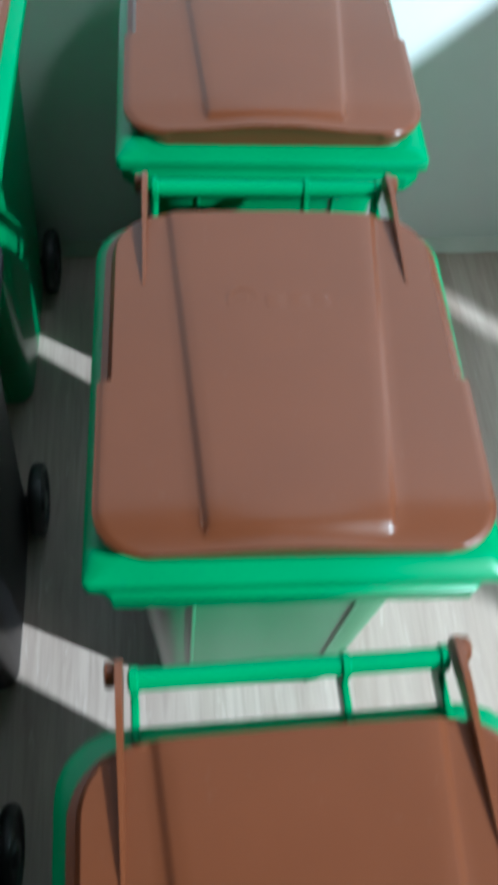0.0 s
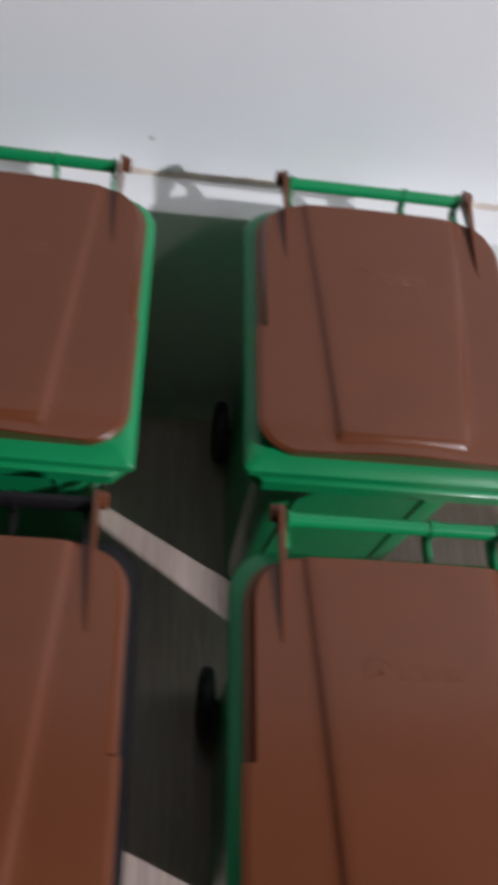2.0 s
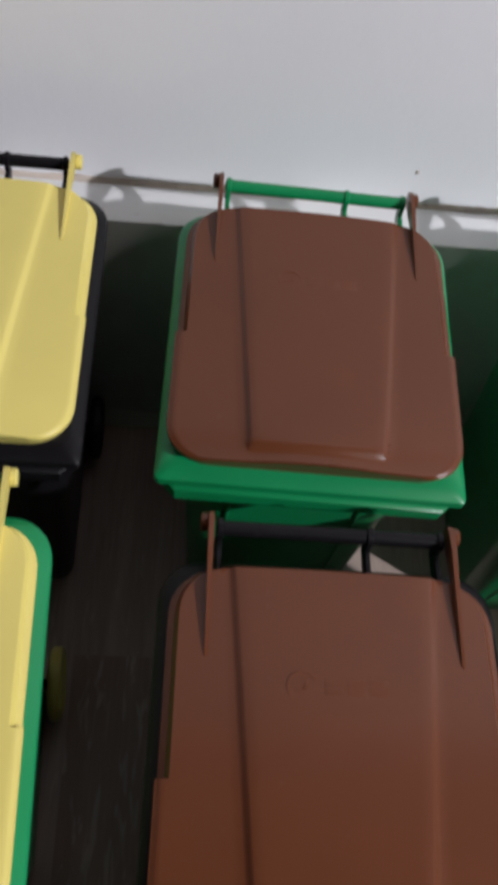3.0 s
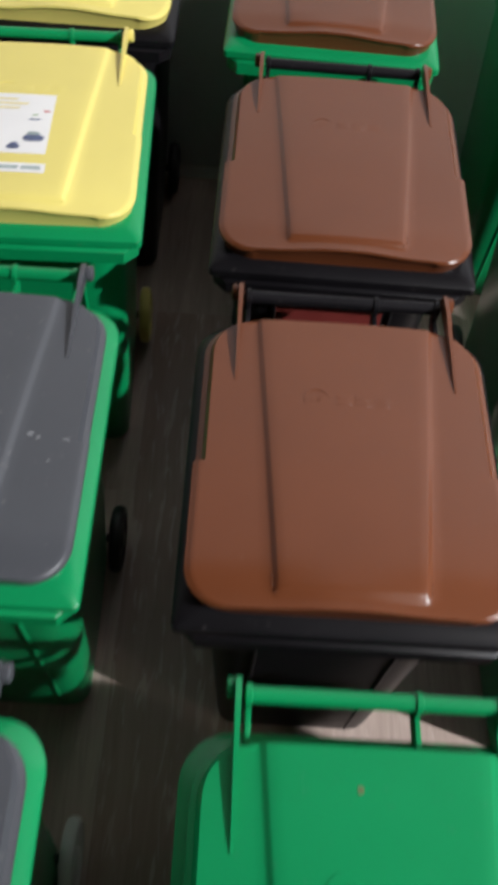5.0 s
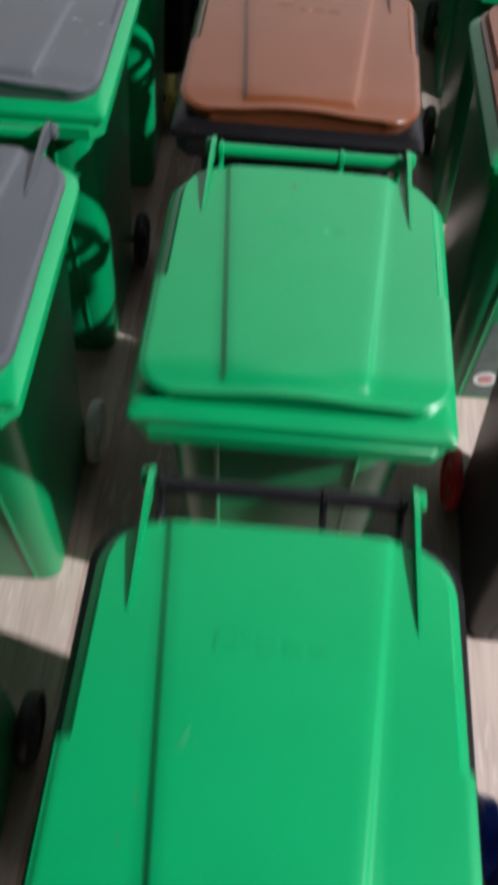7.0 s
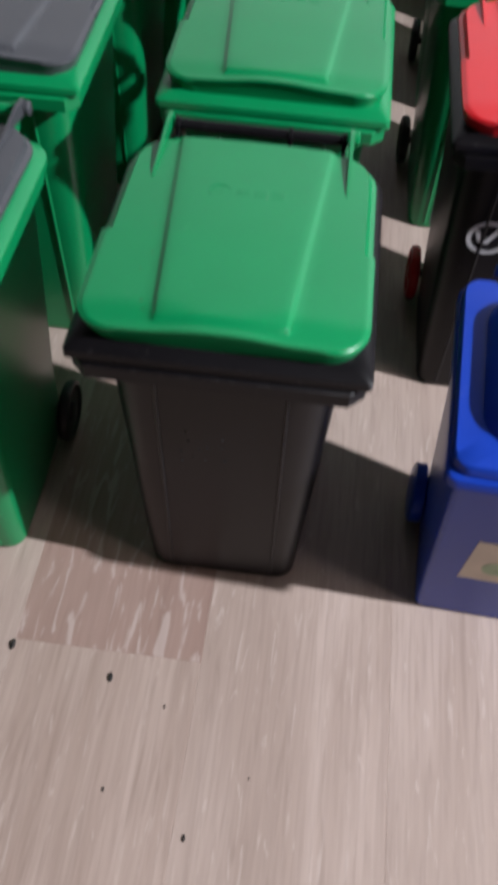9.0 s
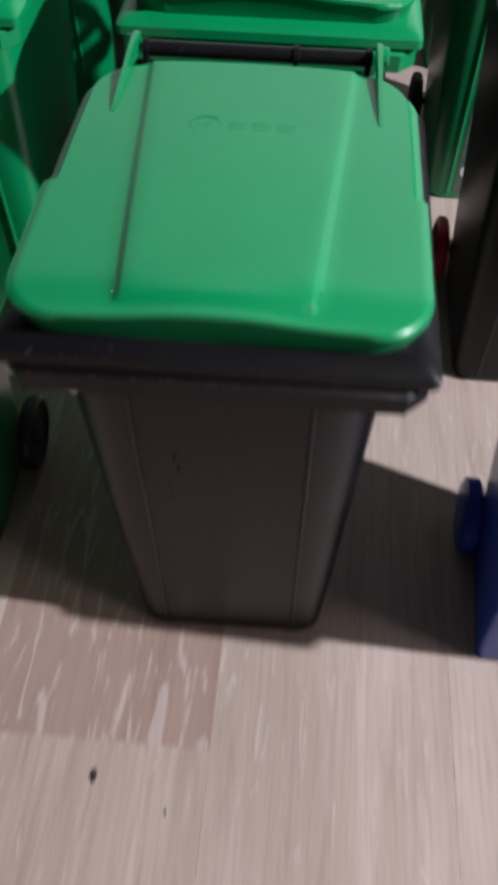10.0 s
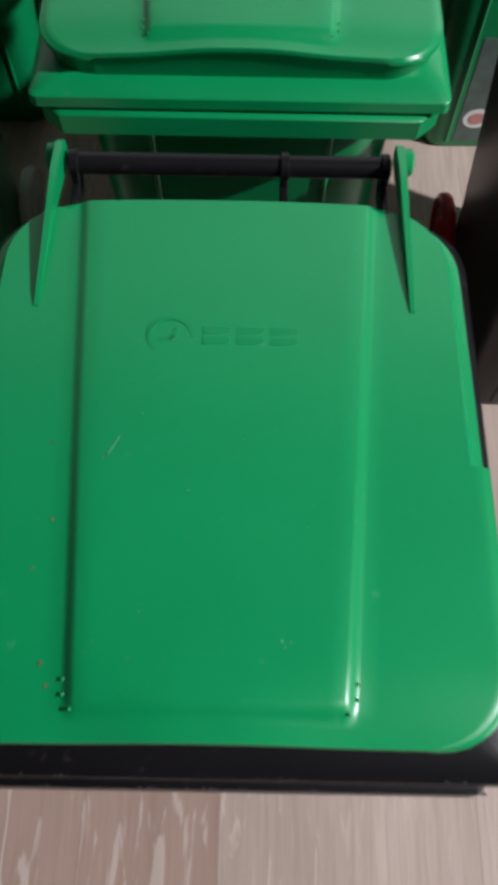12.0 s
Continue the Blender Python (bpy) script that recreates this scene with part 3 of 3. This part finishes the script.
def blue_lid_mesh():
    """Flat flange with a domed middle."""
    rings = []
    steps = [(1.0, 0.0), (1.008, 0.0004), (1.0, 0.0034), (0.985, 0.0040), (0.80, 0.0040), (0.775, 0.0044), (0.76, 0.0060), (0.73, 0.0086), (0.68, 0.0106), (0.60, 0.0120), (0.45, 0.0132), (0.28, 0.0139), (0.1, 0.0142)]
    for k, dz in steps:
        r = 0.006 if k > 0.79 else 0.014 * k
        ring = outline(0.0338 * k, 0.0338 * k, -0.0040 - 0.0370 * k, -0.0040 + 0.0365 * k, r, r, 0.1056 + dz, 6)
        rings.append([(x, y, z + 0.10 * (y + 0.0430)) for x, y, z in ring])
    return loft(rings)


blue = new("wheelie_bin")
blue.empty_display_size = 0.02
blue.matrix_world = pose(0.1030, -0.0060, 0, 0, 0, -3.0)
tagged(blue, "small blue miniature wheelie bin with a domed lid and label", "wheelie bin", "miniature wheelie bins")
part("body", blue_body_mesh(), BLUE, blue)
part("rim", blue_rim_mesh(), BLUE, blue)
blue_lid = part("lid", blue_lid_mesh(), BLUE, blue, "glossy blue domed lid")
for s in (-1, 1):
    part("hinge_lug", join(box(s * 0.0170 - 0.0045, s * 0.0170 + 0.0045, 0.0290, 0.0405, 0.1100, 0.1205, 0.0020, 3)), BLUE, blue_lid)
part("handle_bar", rod((-0.024, 0.0395, 0.1150), (0.024, 0.0395, 0.1150), 0.0024), BLUE, blue)
part("axle", rod((-0.0300, 0.0230, 0.0125), (0.0300, 0.0230, 0.0125), 0.0016, 10), BLUE, blue)
for s in (-1, 1):
    w = part("wheel", turned([(-0.003, 0.003), (-0.003, 0.0105), (-0.002, 0.0122), (0.002, 0.0122), (0.003, 0.0105), (0.003, 0.003)], 28), BLUE, blue)
    w.location = (s * 0.0302, 0.0230, 0.0125)

# ---- stickers and labels ----
def on_front(x0, x1, z0, z1, lift=0.0002, lean=0.0, front=body_front):
    """A thin sheet on the sloping front of a body; lean shifts its upper edge sideways."""
    bm = bmesh.new()
    n = 6
    a, b = [], []
    for i in range(n + 1):
        z = z0 + (z1 - z0) * i / n
        s = lean * i / n
        a.append([bm.verts.new((x + s, front(z) - lift, z)) for x in (x0, x1)])
        b.append([bm.verts.new((x + s, front(z) + 0.0002, z)) for x in (x0, x1)])
    for r0, r1 in zip(a, a[1:]):
        bm.faces.new((r0[0], r0[1], r1[1], r1[0]))
    for r0, r1, q0, q1 in zip(a, a[1:], b, b[1:]):
        bm.faces.new((r0[0], r1[0], q1[0], q0[0]))
        bm.faces.new((r0[1], q0[1], q1[1], r1[1]))
    bm.faces.new((a[0][0], b[0][0], b[0][1], a[0][1]))
    bm.faces.new((a[-1][0], a[-1][1], b[-1][1], b[-1][0]))
    return bm


def disc_on_front(cx, cz, r, lift, hole=0.0, n=28, front=body_front):
    bm = bmesh.new()
    out = [bm.verts.new((cx + r * math.cos(2 * math.pi * i / n), front(cz + r * math.sin(2 * math.pi * i / n)) - lift, cz + r * math.sin(2 * math.pi * i / n))) for i in range(n)]
    if not hole:
        bm.faces.new(out)
    else:
        ins = [bm.verts.new((cx + hole * math.cos(2 * math.pi * i / n), front(cz + hole * math.sin(2 * math.pi * i / n)) - lift, cz + hole * math.sin(2 * math.pi * i / n))) for i in range(n)]
        for i in range(n):
            bm.faces.new((out[i], out[(i + 1) % n], ins[(i + 1) % n], ins[i]))
    return bm


def on_lid(x0, x1, y0, y1, lift=0.00015, rounded=0.0, panel=True):
    """A thin sheet that follows the top of the lid."""
    height = panel_top if panel else lid_top
    bm = bmesh.new()
    n = 10
    grid = []
    for j in range(n + 1):
        v = j / n
        y = y0 + (y1 - y0) * v
        squeeze = 1 - rounded * abs(2 * v - 1) ** 3
        cx, hw = (x0 + x1) / 2, (x1 - x0) / 2 * squeeze
        grid.append([bm.verts.new((cx + hw * (2 * i / n - 1), y, height(cx + hw * (2 * i / n - 1), y) + lift)) for i in range(n + 1)])
    for a, b in zip(grid, grid[1:]):
        for i in range(n):
            bm.faces.new((a[i], a[i + 1], b[i + 1], b[i]))
    return bm


def lid_of(key):
    return next(c for c in BINS[key].children if c.name.startswith("lid"))


# paper sheet on the yellow lid: pale heading bars and three small vehicles
lid = lid_of("A2")
sheet = part("sticker", on_lid(-0.0140, 0.0095, -0.0232, 0.0078), PAPER, lid, "white paper sticker with small vehicle pictures")
part("sticker_strip", on_lid(-0.0050, 0.0102, -0.0322, -0.0278), PAPER, lid, "narrow white paper strip")
rnd = random.Random(3)
for x0, x1, y0, y1 in ((-0.0120, -0.0025, 0.0040, 0.0052), (-0.0120, 0.0010, 0.0015, 0.0028), (-0.0120, -0.0015, -0.0008, 0.0004)):
    part("text_bar", on_lid(x0, x1, y0, y1, 0.0003), YELLOW_PRINT, lid)
for x0, x1, y0, y1, m in ((-0.0124, -0.0068, -0.0205, -0.0178, RED_PRINT), (-0.0104, -0.0078, -0.0180, -0.0165, BLUE_PRINT), (-0.0028, 0.0012, -0.0213, -0.0190, BLUE_PRINT), (-0.0018, 0.0004, -0.0192, -0.0180, BLUE_PRINT),
                          (0.0016, 0.0082, -0.0172, -0.0140, BLUE_PRINT), (0.0026, 0.0066, -0.0142, -0.0124, GREY_PRINT), (0.0030, 0.0050, -0.0042, -0.0034, GREEN_PRINT), (0.0062, 0.0086, -0.0020, -0.0012, RED_PRINT), (-0.0108, -0.0082, -0.0098, -0.0090, GREEN_PRINT), (0.0020, 0.0062, -0.0064, -0.0058, BLUE_PRINT)):
    part("picture", on_lid(x0, x1, y0, y1, 0.0003, 0.5), m, lid)
part("text_bar", on_lid(-0.0038, 0.0020, -0.0308, -0.0293, 0.0003), GREY_PRINT, lid)
part("text_bar", on_lid(0.0030, 0.0088, -0.0308, -0.0293, 0.0003), GREY_PRINT, lid)

# dark red print on the front of a black bin
b = BINS["B2"]
part("sticker", on_front(-0.0190, 0.0165, 0.062, 0.124), DARK_RED_PRINT, b, "dark red printed sticker")
part("sticker_picture", on_front(-0.0178, -0.0078, 0.0965, 0.1085, 0.0004, 0.0006), PAPER, b, "pale rounded picture frame")
part("sticker_picture", on_front(-0.0158, -0.0096, 0.0980, 0.1064, 0.0005, 0.0006), GREY_PRINT, b)
part("sticker_picture", on_front(-0.0140, -0.0112, 0.1005, 0.1048, 0.0006, 0.0006), PAPER, b)
part("sticker_picture", on_front(0.0050, 0.0160, 0.0830, 0.0985, 0.0004, 0.002), GREY_PRINT, b)
part("sticker_picture", on_front(0.0112, 0.0150, 0.0850, 0.0960, 0.0005, 0.002), PAPER, b)
for x0, x1 in ((-0.0030, 0.0002), (0.0010, 0.0046), (0.0054, 0.0086), (0.0094, 0.0140)):
    part("text_bar", on_front(x0, x1, 0.1030, 0.1066, 0.0004), PAPER, b)
for z in (0.0905, 0.0870):
    part("text_bar", on_front(-0.0170, -0.0060, z, z + 0.0014, 0.0004), RED_PRINT, b)

# pale label with a red disc low on a green bin
b = BINS["C3"]
part("label", on_front(-0.0165, 0.0120, 0.0040, 0.0560), DULL_PRINT, b, "worn grey-green printed label")
part("label_disc", disc_on_front(-0.0100, 0.0170, 0.0052, 0.0004), PAPER, b, "white disc with a red centre")
part("label_disc", disc_on_front(-0.0100, 0.0170, 0.0030, 0.0006), PINK_PRINT, b)

# paper label low on the green bin in the front row
b = BINS["A5"]
part("label", on_front(-0.006, 0.0178, 0.0030, 0.0330), BEIGE_PAPER, b, "beige paper label")
part("label_print", on_front(0.0100, 0.0150, 0.0080, 0.0130, 0.0004), RED_PRINT, b)
part("label_print", on_front(0.0000, 0.0140, 0.0200, 0.0240, 0.0004), GREEN_PRINT, b)

# white ring with a tick on the red-lidded bin
b = BINS["C4"]
part("ring_mark", disc_on_front(-0.0170, 0.0955, 0.0082, 0.0004, 0.0064, 36), WHITE_PRINT, b, "white printed ring")
part("tick_mark", on_front(-0.0205, -0.0186, 0.0930, 0.0985, 0.0004, -0.002), WHITE_PRINT, b)
part("tick_mark", on_front(-0.0190, -0.0168, 0.0925, 0.1030, 0.0004, 0.006), WHITE_PRINT, b)


def blue_front(z):
    return -0.0215 - 0.0185 * z / 0.104


part("label", on_front(-0.0170, 0.0130, 0.0340, 0.0640, 0.0002, 0.0010, blue_front), BEIGE_PAPER, blue, "beige paper label")
part("label_print", disc_on_front(-0.0060, 0.0450, 0.0050, 0.0004, 0, 24, blue_front), GREEN_PRINT, blue)

# scuffs on lids
lid = lid_of("A3")
for x, y, w, h in ((0.0230, -0.0078, 0.0016, 0.0007), (0.0252, -0.0086, 0.0011, 0.0006), (0.0290, -0.0150, 0.0005, 0.0005), (0.0315, -0.0085, 0.0022, 0.0003)):
    part("scuff", on_lid(x, x + w, y, y + h, 0.0001, 0.6, False), SCUFF, lid)
b = BINS["B5"]
rnd = random.Random(21)
for _ in range(14):
    x, z = rnd.uniform(-0.0130, 0.0040), rnd.uniform(0.080, 0.100)
    part("scuff", on_front(x, x + rnd.uniform(0.0002, 0.0010), z, z + rnd.uniform(0.0001, 0.0004), 0.0003, rnd.uniform(-0.0006, 0.0006)), FAINT_SCUFF, b)
wear = bmesh.new()
for _ in range(60):
    x, w = rnd.uniform(-0.037, 0.036), rnd.uniform(0.00015, 0.0007)
    y, z = rnd.choice(((-0.0499, 0.1377), (-0.0499, 0.1377), (-0.0491, 0.1391), (-0.0490, 0.1415)))
    wear = join(wear, box(x, x + w, y - 0.00006, y + 0.0003, z - 0.0001, z + rnd.uniform(0.00004, 0.00016)))
part("edge_wear", wear, FAINT_SCUFF, b, "fine grey wear along the rim's edges")
lid = lid_of("B5")
scratch = on_lid(-0.0147, -0.0143, -0.0088, -0.0054, 0.0001, 0.7)
for v in scratch.verts:
    v.co.x += 0.45 * (v.co.y + 0.0071)
part("scratch", scratch, PALE_GREEN_SCUFF, lid, "pale scratch")
scratch = on_lid(-0.0156, -0.0154, -0.0094, -0.0074, 0.0001, 0.7)
for v in scratch.verts:
    v.co.x += 0.6 * (v.co.y + 0.0084)
part("scratch", scratch, PALE_GREEN_SCUFF, lid)
for x, y, w in ((0.0085, -0.0345, 0.0005), (0.0096, -0.0346, 0.0004), (0.0090, -0.0352, 0.0003), (-0.0070, 0.0215, 0.0003), (-0.0040, -0.0140, 0.0004), (0.0120, -0.0190, 0.0003), (-0.0110, -0.0020, 0.0003), (0.0030, -0.0260, 0.0003), (-0.0095, -0.0310, 0.0004), (0.0035, -0.0060, 0.0003)):
    part("speck", on_lid(x, x + w, y, y + 0.8 * w, 0.0001, 0.6), PALE_GREEN_SCUFF, lid)
for x, y, w in ((-0.0236, -0.0062, 0.0004), (-0.0222, -0.0180, 0.0005), (-0.0240, -0.0250, 0.0004), (-0.0215, -0.0375, 0.0006), (-0.0205, -0.0402, 0.0005)):
    part("speck", on_lid(x, x + w, y, y + w, 0.0001, 0.6, False), DIRT, lid)
lid = lid_of("B4")
part("dirt_spot", on_lid(-0.0048, -0.0034, 0.0299, 0.0314, 0.0001, 0.6), DIRT, lid)

# ---- crumbs on the floor ----
def crumb(x, y, size, mat, label, name="crumb"):
    rnd = random.Random(int(abs(x) * 1e5 + abs(y) * 1e4))
    bm = bmesh.new()
    bmesh.ops.create_icosphere(bm, subdivisions=2, radius=1)
    for v in bm.verts:
        k = rnd.uniform(0.75, 1.2)
        v.co = Vector((v.co.x * size * 0.6 * k, v.co.y * size * 1.5 * k, max(-0.25, v.co.z) * size * 0.7 * k + size * 0.18))
    ob = part(name, bm, mat)
    ob.location = (x, y, 0)
    return tagged(ob, label, "crumb", "crumbs on the floor")


def scrap():
    rings = []
    for i in range(9):
        f = i / 8
        c = Vector((0.0190 + 0.0012 * math.sin(f * 3), 0.1010 - 0.0052 * f, 0.0005 + 0.0004 * math.sin(f * 6)))
        rings.append([(c.x + dx, c.y, c.z + dz) for dx, dz in ((-0.0005, -0.0003), (0.0005, -0.0003), (0.0005, 0.0003), (-0.0005, 0.0003))])
    return loft(rings)


tagged(part("plastic_scrap", scrap(), BLUE), "curled blue plastic scrap on the laminate floor", "scrap")
for x, y, size in ((-0.0330, -0.0720, 0.0013), (0.0020, -0.1230, 0.0009), (-0.0710, -0.0640, 0.0015), (-0.0270, -0.1110, 0.0006), (0.0205, -0.1010, 0.0004), (-0.0120, -0.0800, 0.0005), (-0.052, 0.066, 0.0010)):
    crumb(x, y, size, GRIT, "small dark crumb lying on the laminate floor")

# ---- laminate floor, strip by strip ----
def strip_mesh(length):
    w, b = 0.0690, 0.00010
    bm = bmesh.new()
    lo = [bm.verts.new(p) for p in ((0, 0, -0.008), (w, 0, -0.008), (w, length, -0.008), (0, length, -0.008))]
    mid = [bm.verts.new(p) for p in ((0, 0, -b), (w, 0, -b), (w, length, -b), (0, length, -b))]
    up = [bm.verts.new(p) for p in ((b, b, 0), (w - b, b, 0), (w - b, length - b, 0), (b, length - b, 0))]
    for r0, r1 in ((lo, mid), (mid, up)):
        for i in range(4):
            bm.faces.new((r0[i], r0[(i + 1) % 4], r1[(i + 1) % 4], r1[i]))
    bm.faces.new(up)
    return bm


floor = structure(new("floor"), "pale greyish oak laminate floor in narrow strips")
rnd = random.Random(11)
LENGTH = 0.48
far = bmesh.new()
for i in range(math.floor((X0 + 0.002) / 0.069), math.ceil((X1 + 0.002) / 0.069)):
    start = -0.0615 if i == -1 else -0.34 if i == 0 else -0.36 if i == 1 else rnd.uniform(-0.4, 0.05)
    for j in range(math.floor((Y0 - start) / LENGTH), math.ceil((Y1 - start) / LENGTH)):
        x, y = max(X0, -0.0020 + i * 0.069), max(Y0, start + j * LENGTH)
        x1, y1 = min(X1, -0.0020 + (i + 1) * 0.069), min(Y1, start + (j + 1) * LENGTH)
        if abs(x) < 1.0 and y > -1.2:
            size = round(y1 - y, 4)
            mat = DARK_OAK if (i, j) == (-1, 0) else OAK
            ob = new("strip", shared("strip_%s_%.4f" % (mat.name, size), lambda: strip_mesh(size), mat))
            ob.location = (x, y, 0)
            ob.parent = floor
        else:
            far.faces.new([far.verts.new(p) for p in ((x, y, 0), (x1, y, 0), (x1, y1, 0), (x, y1, 0))])
tagged(part("far_strips", far, OAK, floor, smooth=False), kind="stuff")
